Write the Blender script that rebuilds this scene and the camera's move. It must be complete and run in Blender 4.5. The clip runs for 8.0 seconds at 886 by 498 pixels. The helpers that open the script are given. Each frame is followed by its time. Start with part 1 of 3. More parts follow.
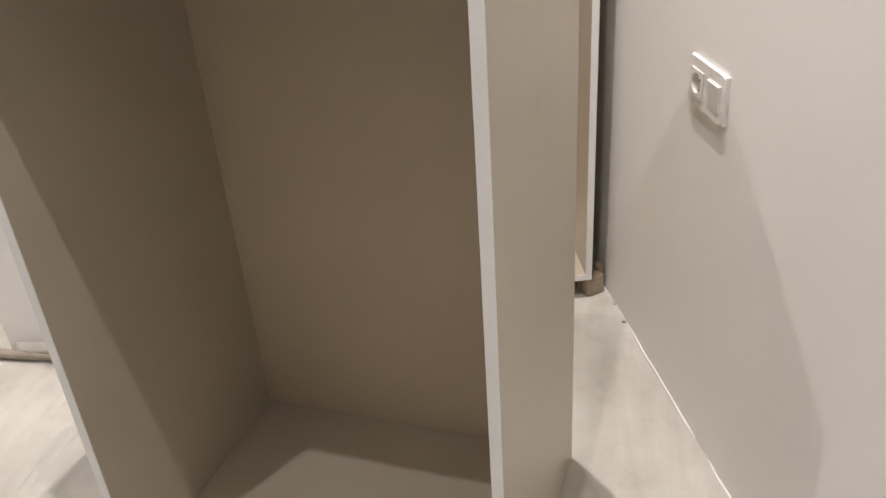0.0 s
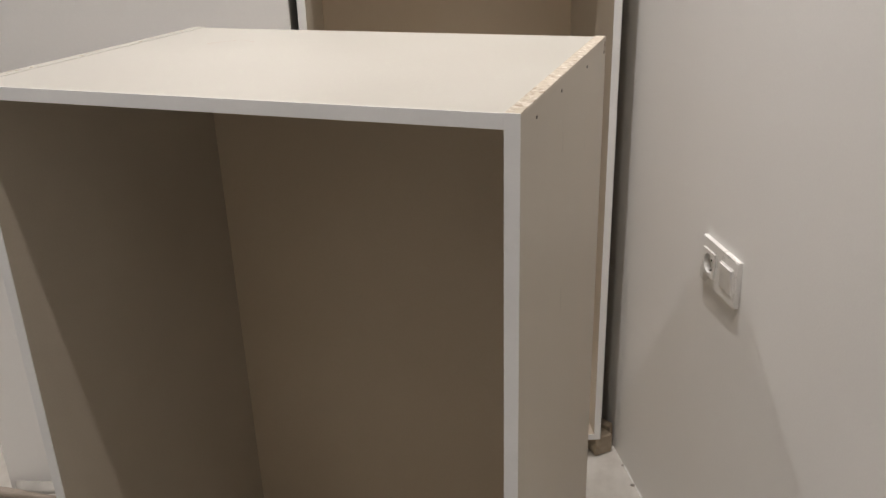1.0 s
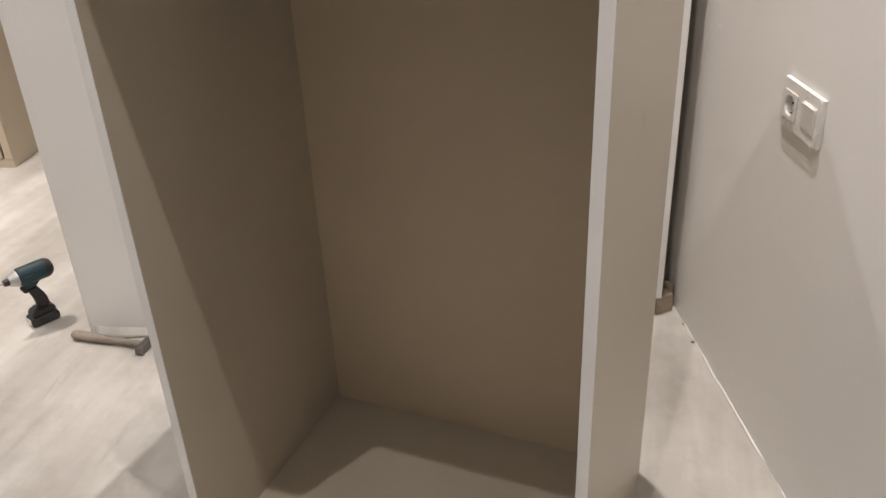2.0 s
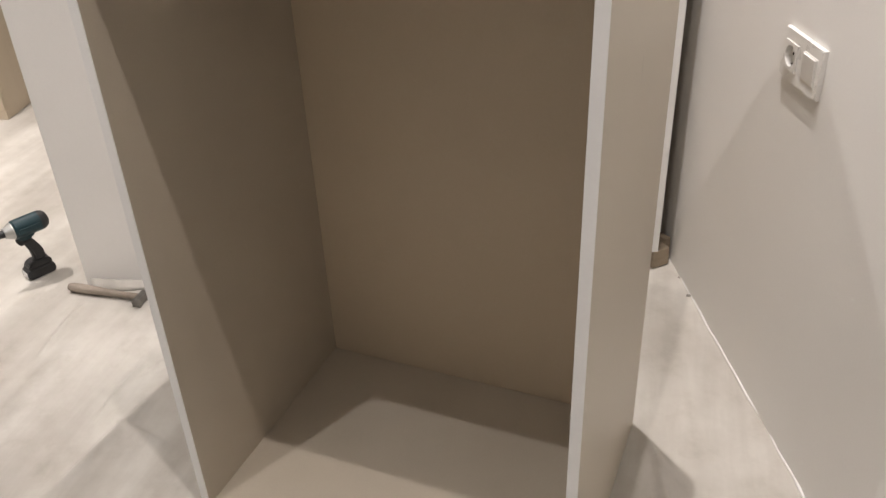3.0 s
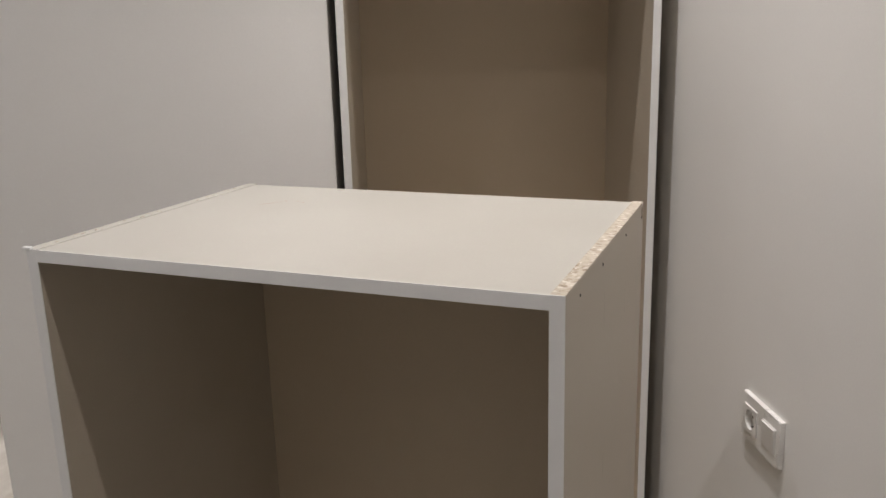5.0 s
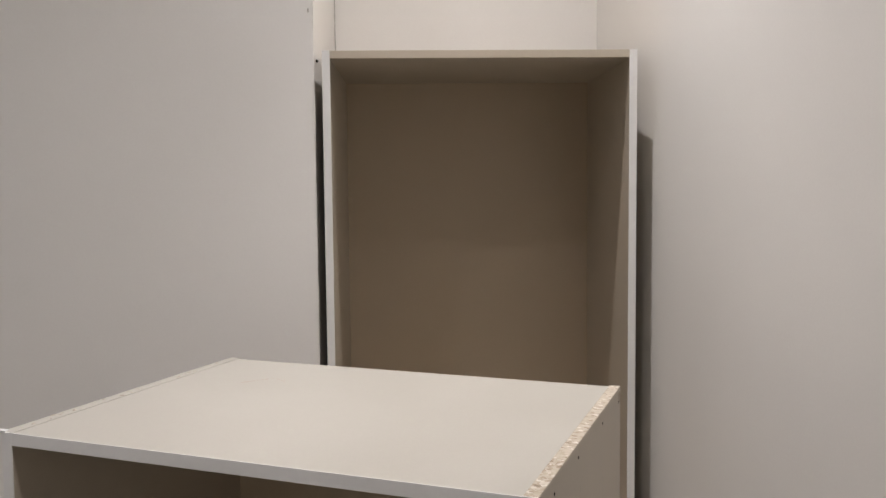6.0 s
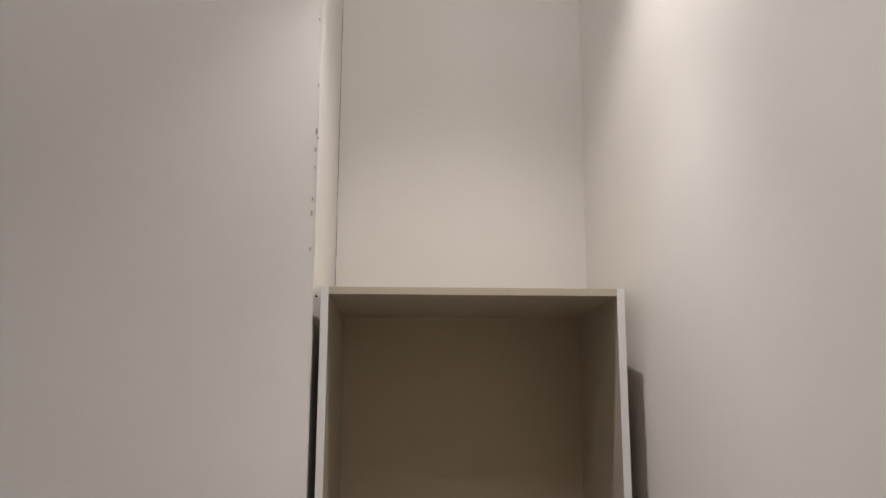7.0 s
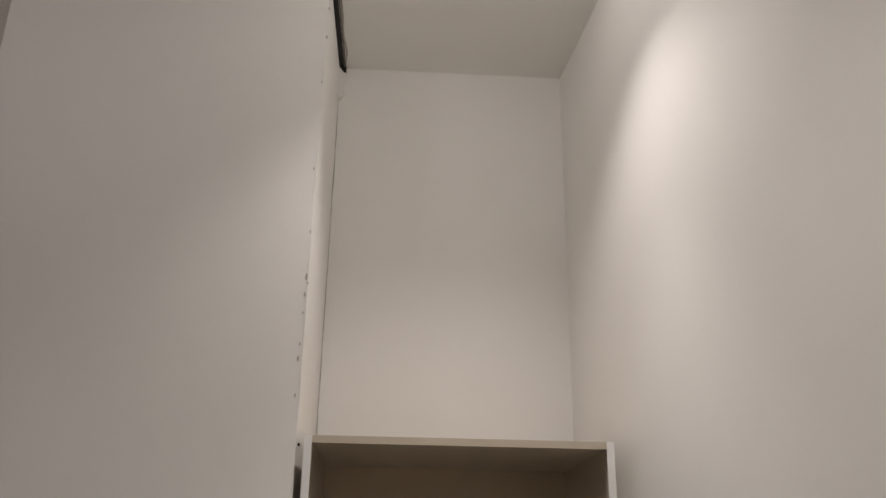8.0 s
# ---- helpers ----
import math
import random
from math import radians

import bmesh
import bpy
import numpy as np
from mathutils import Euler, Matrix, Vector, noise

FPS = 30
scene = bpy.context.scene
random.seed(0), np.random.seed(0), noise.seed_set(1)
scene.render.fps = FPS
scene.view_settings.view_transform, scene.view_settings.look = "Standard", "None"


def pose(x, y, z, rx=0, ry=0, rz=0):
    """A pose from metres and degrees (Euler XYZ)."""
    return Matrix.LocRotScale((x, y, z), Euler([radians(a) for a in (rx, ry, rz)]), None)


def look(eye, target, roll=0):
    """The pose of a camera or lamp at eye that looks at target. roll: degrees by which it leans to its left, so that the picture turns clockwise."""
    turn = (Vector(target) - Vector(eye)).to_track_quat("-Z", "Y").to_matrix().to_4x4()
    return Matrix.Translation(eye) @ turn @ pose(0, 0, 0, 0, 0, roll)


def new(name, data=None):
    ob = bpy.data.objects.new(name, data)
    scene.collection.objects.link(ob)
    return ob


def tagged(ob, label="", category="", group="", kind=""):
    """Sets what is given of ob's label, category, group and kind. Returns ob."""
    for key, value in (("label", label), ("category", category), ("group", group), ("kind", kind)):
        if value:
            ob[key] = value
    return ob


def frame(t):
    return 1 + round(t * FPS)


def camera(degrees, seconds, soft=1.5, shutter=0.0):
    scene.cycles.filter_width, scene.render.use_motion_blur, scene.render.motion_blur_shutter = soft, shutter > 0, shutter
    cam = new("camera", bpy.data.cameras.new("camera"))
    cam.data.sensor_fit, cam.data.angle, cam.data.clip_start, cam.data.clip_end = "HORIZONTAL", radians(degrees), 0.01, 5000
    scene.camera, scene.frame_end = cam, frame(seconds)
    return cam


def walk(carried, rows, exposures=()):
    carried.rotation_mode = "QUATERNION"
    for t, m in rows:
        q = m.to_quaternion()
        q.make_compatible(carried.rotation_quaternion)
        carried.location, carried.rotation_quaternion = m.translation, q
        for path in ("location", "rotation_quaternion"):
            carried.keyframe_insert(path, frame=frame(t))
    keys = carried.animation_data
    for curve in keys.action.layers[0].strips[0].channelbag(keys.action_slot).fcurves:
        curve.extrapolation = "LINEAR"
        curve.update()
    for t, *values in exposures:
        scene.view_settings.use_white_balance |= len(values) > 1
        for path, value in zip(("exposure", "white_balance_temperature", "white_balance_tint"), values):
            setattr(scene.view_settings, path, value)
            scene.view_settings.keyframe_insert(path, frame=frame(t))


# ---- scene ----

# ---------- camera and walk ----------
cam = camera(55.0, 8.0)

# seconds, eye x y z, yaw to the left, pitch up, roll
PATH = [
    (0, -0.6552, -0.4502, 1.2998, -6.52, -30.40, -4.25),
    (0.2, -0.6640, -0.4503, 1.3230, -6.85, -27.93, -3.76),
    (0.5, -0.6743, -0.4528, 1.3587, -6.88, -24.64, -2.98),
    (0.7, -0.6808, -0.4501, 1.3762, -6.95, -23.16, -2.16),
    (1, -0.6832, -0.4384, 1.3911, -7.01, -22.26, -1.69),
    (1.5, -0.7103, -0.4455, 1.3909, -6.47, -21.99, -1.73),
    (1.6, -0.7217, -0.4509, 1.3826, -5.57, -22.88, -1.83),
    (1.7, -0.7303, -0.4575, 1.3671, -4.71, -24.30, -1.97),
    (1.8, -0.7335, -0.4642, 1.3458, -3.95, -26.09, -2.12),
    (1.9, -0.7338, -0.4701, 1.3216, -3.51, -27.75, -2.27),
    (2, -0.7347, -0.4736, 1.3000, -3.24, -29.19, -2.61),
    (2.1, -0.7365, -0.4736, 1.2814, -3.30, -30.90, -2.49),
    (2.2, -0.7366, -0.4752, 1.2732, -3.08, -32.50, -2.97),
    (3.3, -0.7259, -0.4713, 1.3119, -3.64, -31.64, -2.06),
    (3.5, -0.7196, -0.4648, 1.3295, -4.03, -29.46, -1.92),
    (3.8, -0.7153, -0.4637, 1.3523, -4.29, -26.77, -1.86),
    (4, -0.7151, -0.4594, 1.3707, -4.47, -24.83, -1.97),
    (4.2, -0.7113, -0.4529, 1.3900, -4.60, -22.31, -2.25),
    (4.3, -0.7108, -0.4516, 1.3998, -4.69, -20.75, -2.12),
    (4.5, -0.7120, -0.4459, 1.4188, -4.88, -17.94, -1.86),
    (4.7, -0.7080, -0.4430, 1.4350, -4.96, -16.30, -1.75),
    (5.8, -0.6869, -0.4534, 1.5036, -5.86, -6.61, -0.64),
    (6, -0.6867, -0.4606, 1.5110, -6.07, -4.14, -0.55),
    (6.2, -0.6820, -0.4637, 1.5113, -6.03, -1.53, -0.41),
    (6.5, -0.6768, -0.4788, 1.5075, -6.09, 3.25, -0.17),
    (6.7, -0.6750, -0.4840, 1.5131, -6.12, 6.30, -0.20),
    (7, -0.6779, -0.4959, 1.5258, -6.18, 11.01, 0.19),
    (7.2, -0.6836, -0.4923, 1.5277, -6.41, 14.64, 0.28),
    (7.5, -0.6966, -0.4862, 1.5265, -6.85, 18.03, 0.85),
    (7.7, -0.7022, -0.4860, 1.5235, -7.13, 19.60, 0.76),
    (8, -0.7055, -0.4928, 1.5315, -7.71, 20.77, 0.87),
]


def aim(x, y, z, yaw, pitch, roll):
    a, b = radians(yaw), radians(pitch)
    ahead = Vector((-math.sin(a) * math.cos(b), math.cos(a) * math.cos(b), math.sin(b)))
    return look((x, y, z), Vector((x, y, z)) + ahead, roll)


# seconds, stops, kelvin, tint
EXPOSURE = [(0, 1.10, 6500, 10.5), (0.5, 0.80, 6500, 10.5), (1, 0.50, 6450, 10), (1.5, 0.50, 6500, 11), (2, 0.90, 6550, 12), (2.2, 0.97, 6550, 12),
            (3.3, 1.04, 6550, 11.5), (3.5, 1.00, 6550, 11.5), (4, 0.76, 6500, 11), (4.5, 0.29, 6400, 10.5), (5.8, 0.24, 6400, 11.5), (6.5, 0.05, 6500, 12),
            (7, -0.08, 6600, 12), (7.5, -0.22, 6650, 12), (8, -0.31, 6700, 12)]
walk(cam, [(t, aim(*r)) for t, *r in PATH], EXPOSURE)

# ---------- world, lamps and fill lights ---
world = bpy.data.worlds.new("world")
scene.world = world
world.use_nodes = True
world.node_tree.nodes["Background"].inputs["Color"].default_value = (0.9, 0.85, 0.8, 1)
world.node_tree.nodes["Background"].inputs["Strength"].default_value = 0.02

CEIL = 3.076
LAMP = (1.0, 0.938, 0.893)


def lamp_or_fill(x, y, beam, core, glow, size=106, blend=1.0, tone=LAMP, soft=0.012):
    """A recessed ceiling lamp or an added fill: its wide beam, the brighter core of the beam, and a faint point light
    added as spill a little below the ceiling.
    """
    for watts, angle, edge in ((beam, size, blend), (core, 56, 1.0)):
        if watts:
            spot = bpy.data.lights.new("lamp_or_fill_beam", "SPOT")
            spot.energy, spot.color, spot.spot_size, spot.spot_blend, spot.shadow_soft_size = watts, tone, radians(angle), edge, soft
            new("lamp_or_fill_beam", spot).matrix_world = pose(x, y, CEIL - 0.012)
    # added point light that brightens the ceiling and the upper walls
    spill = bpy.data.lights.new("lamp_or_fill_spill", "POINT")
    spill.energy, spill.color, spill.shadow_soft_size = glow, tone, 0.022
    new("lamp_or_fill_spill", spill).matrix_world = pose(x, y, CEIL - 0.028)


COOL = (1.0, 0.975, 0.97)
lamp_or_fill(-0.392, 1.105, 38, 60, 2.8, 105, 0.88, tone=(1.0, 0.948, 0.908))
lamp_or_fill(-0.70, 0.12, 39, 6, 4.6, 96, 0.9)
lamp_or_fill(-1.65, 0.255, 31, 0, 5.0, 107, tone=COOL)
# added fill lights, unseen, lifting the cabinet insides and the low side wall
for x, y in ((-1.65, -0.80), (-1.65, -1.85), (-2.60, -0.80), (-2.60, -1.85)):
    lamp_or_fill(x, y, 1.7, 0, 0.8, 120, 0.8, tone=COOL)
lamp_or_fill(-2.40, 2.30, 225, 0, 3.4, 60, 0.8, soft=0.12)


# ---------- materials ----------
def nodes_of(name):
    m = bpy.data.materials.new(name)
    m.use_nodes = True
    t = m.node_tree
    return m, t, t.nodes["Principled BSDF"]


def add(t, kind, **values):
    n = t.nodes.new(kind)
    for k, v in values.items():
        n.inputs[k.replace("_", " ")].default_value = v
    return n


def coords(t, scale=(1, 1, 1), rotate=0.0, kind="POINT"):
    c = t.nodes.new("ShaderNodeTexCoord")
    m = t.nodes.new("ShaderNodeMapping")
    m.inputs["Scale"].default_value = scale
    m.inputs["Rotation"].default_value = (0, 0, rotate)
    m.vector_type = kind
    t.links.new(c.outputs["Object"], m.inputs["Vector"])
    return m.outputs["Vector"]


def ramp(t, source, stops):
    r = t.nodes.new("ShaderNodeValToRGB")
    e = r.color_ramp.elements
    while len(e) < len(stops):
        e.new(0.5)
    for el, (at, col) in zip(e, stops):
        el.position, el.color = at, (*col, 1)
    t.links.new(source, r.inputs["Fac"])
    return r.outputs["Color"]


def noise_of(t, vector, scale, detail=4.0, rough=0.55):
    n = add(t, "ShaderNodeTexNoise", Scale=scale, Detail=detail, Roughness=rough)
    t.links.new(vector, n.inputs["Vector"])
    return n.outputs["Fac"]


def bump(t, bsdf, heights):
    """heights: (socket, strength, distance), laid one over another"""
    last = None
    for source, strength, distance in heights:
        b = add(t, "ShaderNodeBump", Strength=strength, Distance=distance)
        t.links.new(source, b.inputs["Height"])
        if last:
            t.links.new(last, b.inputs["Normal"])
        last = b.outputs["Normal"]
    t.links.new(last, bsdf.inputs["Normal"])


def surface(name, dark, light, scale, rough, grain=60.0, relief=0.0006, stretch=(1, 1, 1), metal=0.0, spread=0.12, rotate=0.0):
    """A two-scale mottled surface between two colours."""
    m, t, b = nodes_of(name)
    v = coords(t, stretch, rotate)
    big, fine = noise_of(t, v, scale), noise_of(t, v, grain, 3.0)
    mix = t.nodes.new("ShaderNodeMath")
    mix.operation = "MULTIPLY_ADD"
    mix.inputs[1].default_value, mix.inputs[2].default_value = 0.35, 0.0
    t.links.new(fine, mix.inputs[0])
    total = t.nodes.new("ShaderNodeMath")
    total.operation = "MULTIPLY_ADD"
    total.inputs[1].default_value = 0.65
    t.links.new(big, total.inputs[0])
    t.links.new(mix.outputs[0], total.inputs[2])
    t.links.new(ramp(t, total.outputs[0], [(0.3, dark), (0.7, light)]), b.inputs["Base Color"])
    r = t.nodes.new("ShaderNodeMapRange")
    r.inputs["To Min"].default_value, r.inputs["To Max"].default_value = rough - spread / 2, rough + spread / 2
    t.links.new(big, r.inputs["Value"])
    t.links.new(r.outputs["Result"], b.inputs["Roughness"])
    b.inputs["Metallic"].default_value = metal
    if relief:
        bump(t, b, [(big, 0.25, relief * 4), (fine, 0.35, relief)])
    return m


PAINT = surface("white wall paint", (0.785, 0.767, 0.742), (0.83, 0.815, 0.79), 1.6, 0.62, grain=220, relief=0.0004)
CEILING = surface("white ceiling paint", (0.84, 0.825, 0.80), (0.87, 0.86, 0.84), 1.2, 0.8, grain=180, relief=0.0004)
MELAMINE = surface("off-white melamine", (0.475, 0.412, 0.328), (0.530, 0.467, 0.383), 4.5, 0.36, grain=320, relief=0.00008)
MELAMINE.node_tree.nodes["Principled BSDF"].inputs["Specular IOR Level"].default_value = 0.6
# greyer copy of the melamine: the top's lamplit tone put into its colour
MELAMINE_LIT = surface("off-white melamine toned as lit from above", (0.430, 0.410, 0.366), (0.478, 0.458, 0.414), 5.0, 0.42, grain=320, relief=0.00008)
EDGE = surface("white edge band", (0.79, 0.785, 0.775), (0.83, 0.825, 0.815), 6.0, 0.35, grain=150, relief=0.00005)
BACKER = surface("beige hardboard", (0.515, 0.418, 0.300), (0.55, 0.453, 0.335), 2.5, 0.5, grain=260, relief=0.0001)
WOOD = surface("raw spruce", (0.26, 0.205, 0.145), (0.42, 0.35, 0.265), 7.0, 0.7, grain=90, relief=0.0006, stretch=(1, 6, 6))
HANDLE = surface("worn ash handle", (0.16, 0.125, 0.098), (0.38, 0.325, 0.27), 22.0, 0.6, grain=140, relief=0.0004, stretch=(0.4, 3, 3))
STEEL = surface("dull steel", (0.13, 0.12, 0.11), (0.27, 0.26, 0.245), 40.0, 0.45, grain=300, relief=0.0002, metal=0.85)
BLACK = surface("black plastic", (0.012, 0.012, 0.013), (0.03, 0.03, 0.032), 30.0, 0.55, grain=400, relief=0.0002)
TEAL = surface("dark teal plastic", (0.004, 0.026, 0.036), (0.009, 0.044, 0.058), 25.0, 0.42, grain=300, relief=0.0001)
GREYALU = surface("grey cast aluminium", (0.42, 0.42, 0.41), (0.55, 0.55, 0.53), 30.0, 0.4, grain=300, relief=0.0002, metal=0.7)
PLASTIC = surface("white switch plastic", (0.78, 0.765, 0.74), (0.82, 0.805, 0.78), 12.0, 0.28, grain=200, relief=0.00003)
DARK = surface("dark hollow", (0.006, 0.005, 0.004), (0.015, 0.013, 0.011), 30.0, 0.9, grain=100, relief=0.0)
PROFILE = surface("black aluminium profile", (0.004, 0.003, 0.003), (0.012, 0.010, 0.009), 20.0, 0.8, grain=150, relief=0.0003)
RAWGYP = surface("raw plaster edge", (0.18, 0.165, 0.15), (0.42, 0.39, 0.35), 55.0, 0.9, grain=200, relief=0.002)
CHIP = surface("chipped plaster", (0.30, 0.28, 0.255), (0.58, 0.55, 0.51), 80.0, 0.95, grain=250, relief=0.001)
FILLER = surface("white filler", (0.80, 0.79, 0.77), (0.86, 0.85, 0.83), 14.0, 0.6, grain=90, relief=0.0008)
BEIGE = surface("beige cabinet board", (0.56, 0.47, 0.35), (0.62, 0.53, 0.41), 2.0, 0.5, grain=120, relief=0.0002, stretch=(4, 4, 0.5))
SCUFF = surface("reddish scuff", (0.40, 0.25, 0.195), (0.50, 0.37, 0.30), 60.0, 0.6, grain=200, relief=0.0)
GREYMARK = surface("grey scuff", (0.40, 0.36, 0.31), (0.52, 0.48, 0.42), 60.0, 0.6, grain=200, relief=0.0)


def chipboard():
    m, t, b = nodes_of("raw chipboard")
    v = coords(t, (1, 1, 1))
    warp = t.nodes.new("ShaderNodeTexNoise")
    warp.inputs["Scale"].default_value = 160
    t.links.new(v, warp.inputs["Vector"])
    shift = t.nodes.new("ShaderNodeVectorMath")
    shift.operation = "MULTIPLY_ADD"
    shift.inputs[1].default_value = (0.006, 0.006, 0.006)
    t.links.new(warp.outputs["Color"], shift.inputs[0])
    t.links.new(v, shift.inputs[2])
    cells = t.nodes.new("ShaderNodeTexVoronoi")
    cells.inputs["Scale"].default_value = 210
    t.links.new(shift.outputs[0], cells.inputs["Vector"])
    fac = t.nodes.new("ShaderNodeSeparateColor")
    t.links.new(cells.outputs["Color"], fac.inputs["Color"])
    col = ramp(t, fac.outputs["Red"], [(0.0, (0.24, 0.185, 0.135)), (0.12, (0.37, 0.31, 0.24)), (0.45, (0.43, 0.375, 0.30)), (0.85, (0.48, 0.425, 0.35)), (1.0, (0.68, 0.64, 0.58))])
    t.links.new(col, b.inputs["Base Color"])
    b.inputs["Roughness"].default_value = 0.85
    bump(t, b, [(cells.outputs["Distance"], 0.2, 0.0008), (noise_of(t, v, 400), 0.25, 0.0005)])
    return m


def floor_film():
    m, t, b = nodes_of("dusty white floor covering")
    turn = radians(FLOOR_TURN)
    v = coords(t, (1.0, 1.0, 1.0), turn)
    streak = coords(t, (2.2, 0.26, 1.0), turn, "TEXTURE")
    big, streaks, fine = noise_of(t, v, 2.6, 6.0, 0.62), noise_of(t, streak, 2.2, 5.0), noise_of(t, v, 120, 3.0)
    smudge = noise_of(t, v, 9.0, 5.0, 0.65)
    mix = t.nodes.new("ShaderNodeMix")
    mix.data_type = "FLOAT"
    mix.inputs[0].default_value = 0.5
    t.links.new(big, mix.inputs[2])
    t.links.new(streaks, mix.inputs[3])
    col = ramp(t, mix.outputs[0], [(0.36, (0.40, 0.372, 0.333)), (0.5, (0.515, 0.488, 0.446)), (0.62, (0.635, 0.61, 0.565))])
    dirt = ramp(t, smudge, [(0.28, (0.80, 0.785, 0.76)), (0.48, (0.97, 0.965, 0.96)), (0.6, (1.0, 1.0, 1.0))])
    over = t.nodes.new("ShaderNodeMix")
    over.data_type, over.blend_type = "RGBA", "MULTIPLY"
    over.inputs[0].default_value = 0.75
    t.links.new(col, over.inputs[6])
    t.links.new(dirt, over.inputs[7])
    t.links.new(over.outputs[2], b.inputs["Base Color"])
    r = t.nodes.new("ShaderNodeMapRange")
    r.inputs["To Min"].default_value, r.inputs["To Max"].default_value = 0.30, 0.56
    t.links.new(streaks, r.inputs["Value"])
    t.links.new(r.outputs["Result"], b.inputs["Roughness"])
    bump(t, b, [(streaks, 0.3, 0.008), (big, 0.2, 0.008), (fine, 0.15, 0.0006)])
    return m


FLOOR_TURN = 72
CHIPBOARD = chipboard()
FILM = floor_film()


# ---------- mesh helpers ----------
def finish(name, bm, material, smooth=False):
    bmesh.ops.recalc_face_normals(bm, faces=bm.faces)
    me = bpy.data.meshes.new(name)
    bm.to_mesh(me)
    bm.free()
    for mat in material if isinstance(material, (list, tuple)) else [material]:
        me.materials.append(mat)
    if smooth:
        for p in me.polygons:
            p.use_smooth = True
    return me


def part(name, bm, material, parent, label="", smooth=False):
    ob = new(name, finish(name, bm, material, smooth))
    ob.parent = parent
    return tagged(ob, label)


def solo(name, bm, material, label, category, kind="", group="", smooth=False):
    return tagged(new(name, finish(name, bm, material, smooth)), label, category, group, kind)


def holder(name, m, label, category, group=""):
    ob = new(name)
    ob.matrix_world = m
    return tagged(ob, label, category, group)


def block(x0, y0, z0, x1, y1, z1, bevel=0.0, bm=None, steps=2):
    bm = bm or bmesh.new()
    made = bmesh.ops.create_cube(bm, size=1)["verts"]
    for v in made:
        v.co = Vector(((x0 + x1) / 2 + v.co.x * (x1 - x0), (y0 + y1) / 2 + v.co.y * (y1 - y0), (z0 + z1) / 2 + v.co.z * (z1 - z0)))
    if bevel:
        edges = list({e for v in made for e in v.link_edges})
        bmesh.ops.bevel(bm, geom=edges, offset=bevel, segments=steps, affect="EDGES", profile=0.6)
    return bm


def prism(points, z0, z1, bevel=0.0):
    """An upright block over a plan outline."""
    bm = bmesh.new()
    low = [bm.verts.new((x, y, z0)) for x, y in points]
    high = [bm.verts.new((x, y, z1)) for x, y in points]
    bm.faces.new(low)
    bm.faces.new(high)
    n = len(points)
    for k in range(n):
        bm.faces.new((low[k], low[(k + 1) % n], high[(k + 1) % n], high[k]))
    if bevel:
        bmesh.ops.bevel(bm, geom=list(bm.edges), offset=bevel, segments=3, affect="EDGES")
    return bm


def rod(bm, a, b, r0, r1, sides=16, caps=True):
    """A tapered round bar from a to b."""
    a, b = Vector(a), Vector(b)
    turn = (b - a).to_track_quat("Z", "Y").to_matrix().to_4x4()
    bmesh.ops.create_cone(bm, cap_ends=caps, segments=sides, radius1=r0, radius2=r1, depth=(b - a).length,
                          matrix=Matrix.Translation((a + b) / 2) @ turn)
    return bm


def outline_solid(points, half, bevel=0.0, steps=2):
    """A shape drawn in the xz plane, given thickness along y."""
    bm = bmesh.new()
    f = [bm.verts.new((x, -half, z)) for x, z in points]
    g = [bm.verts.new((x, half, z)) for x, z in points]
    bm.faces.new(f)
    bm.faces.new(g)
    n = len(points)
    for k in range(n):
        bm.faces.new((f[k], f[(k + 1) % n], g[(k + 1) % n], g[k]))
    bmesh.ops.recalc_face_normals(bm, faces=bm.faces)
    if bevel:
        bmesh.ops.bevel(bm, geom=list(bm.edges), offset=bevel, segments=steps, affect="EDGES", clamp_overlap=True)
    return bm


# ---------- the setting ----------
CORNER = (-0.765, 1.455)        # outer corner of the white pier
NICHE = (-0.7258, 1.941)        # inner corner of the niche
PIER_END = (-1.592, 1.515)


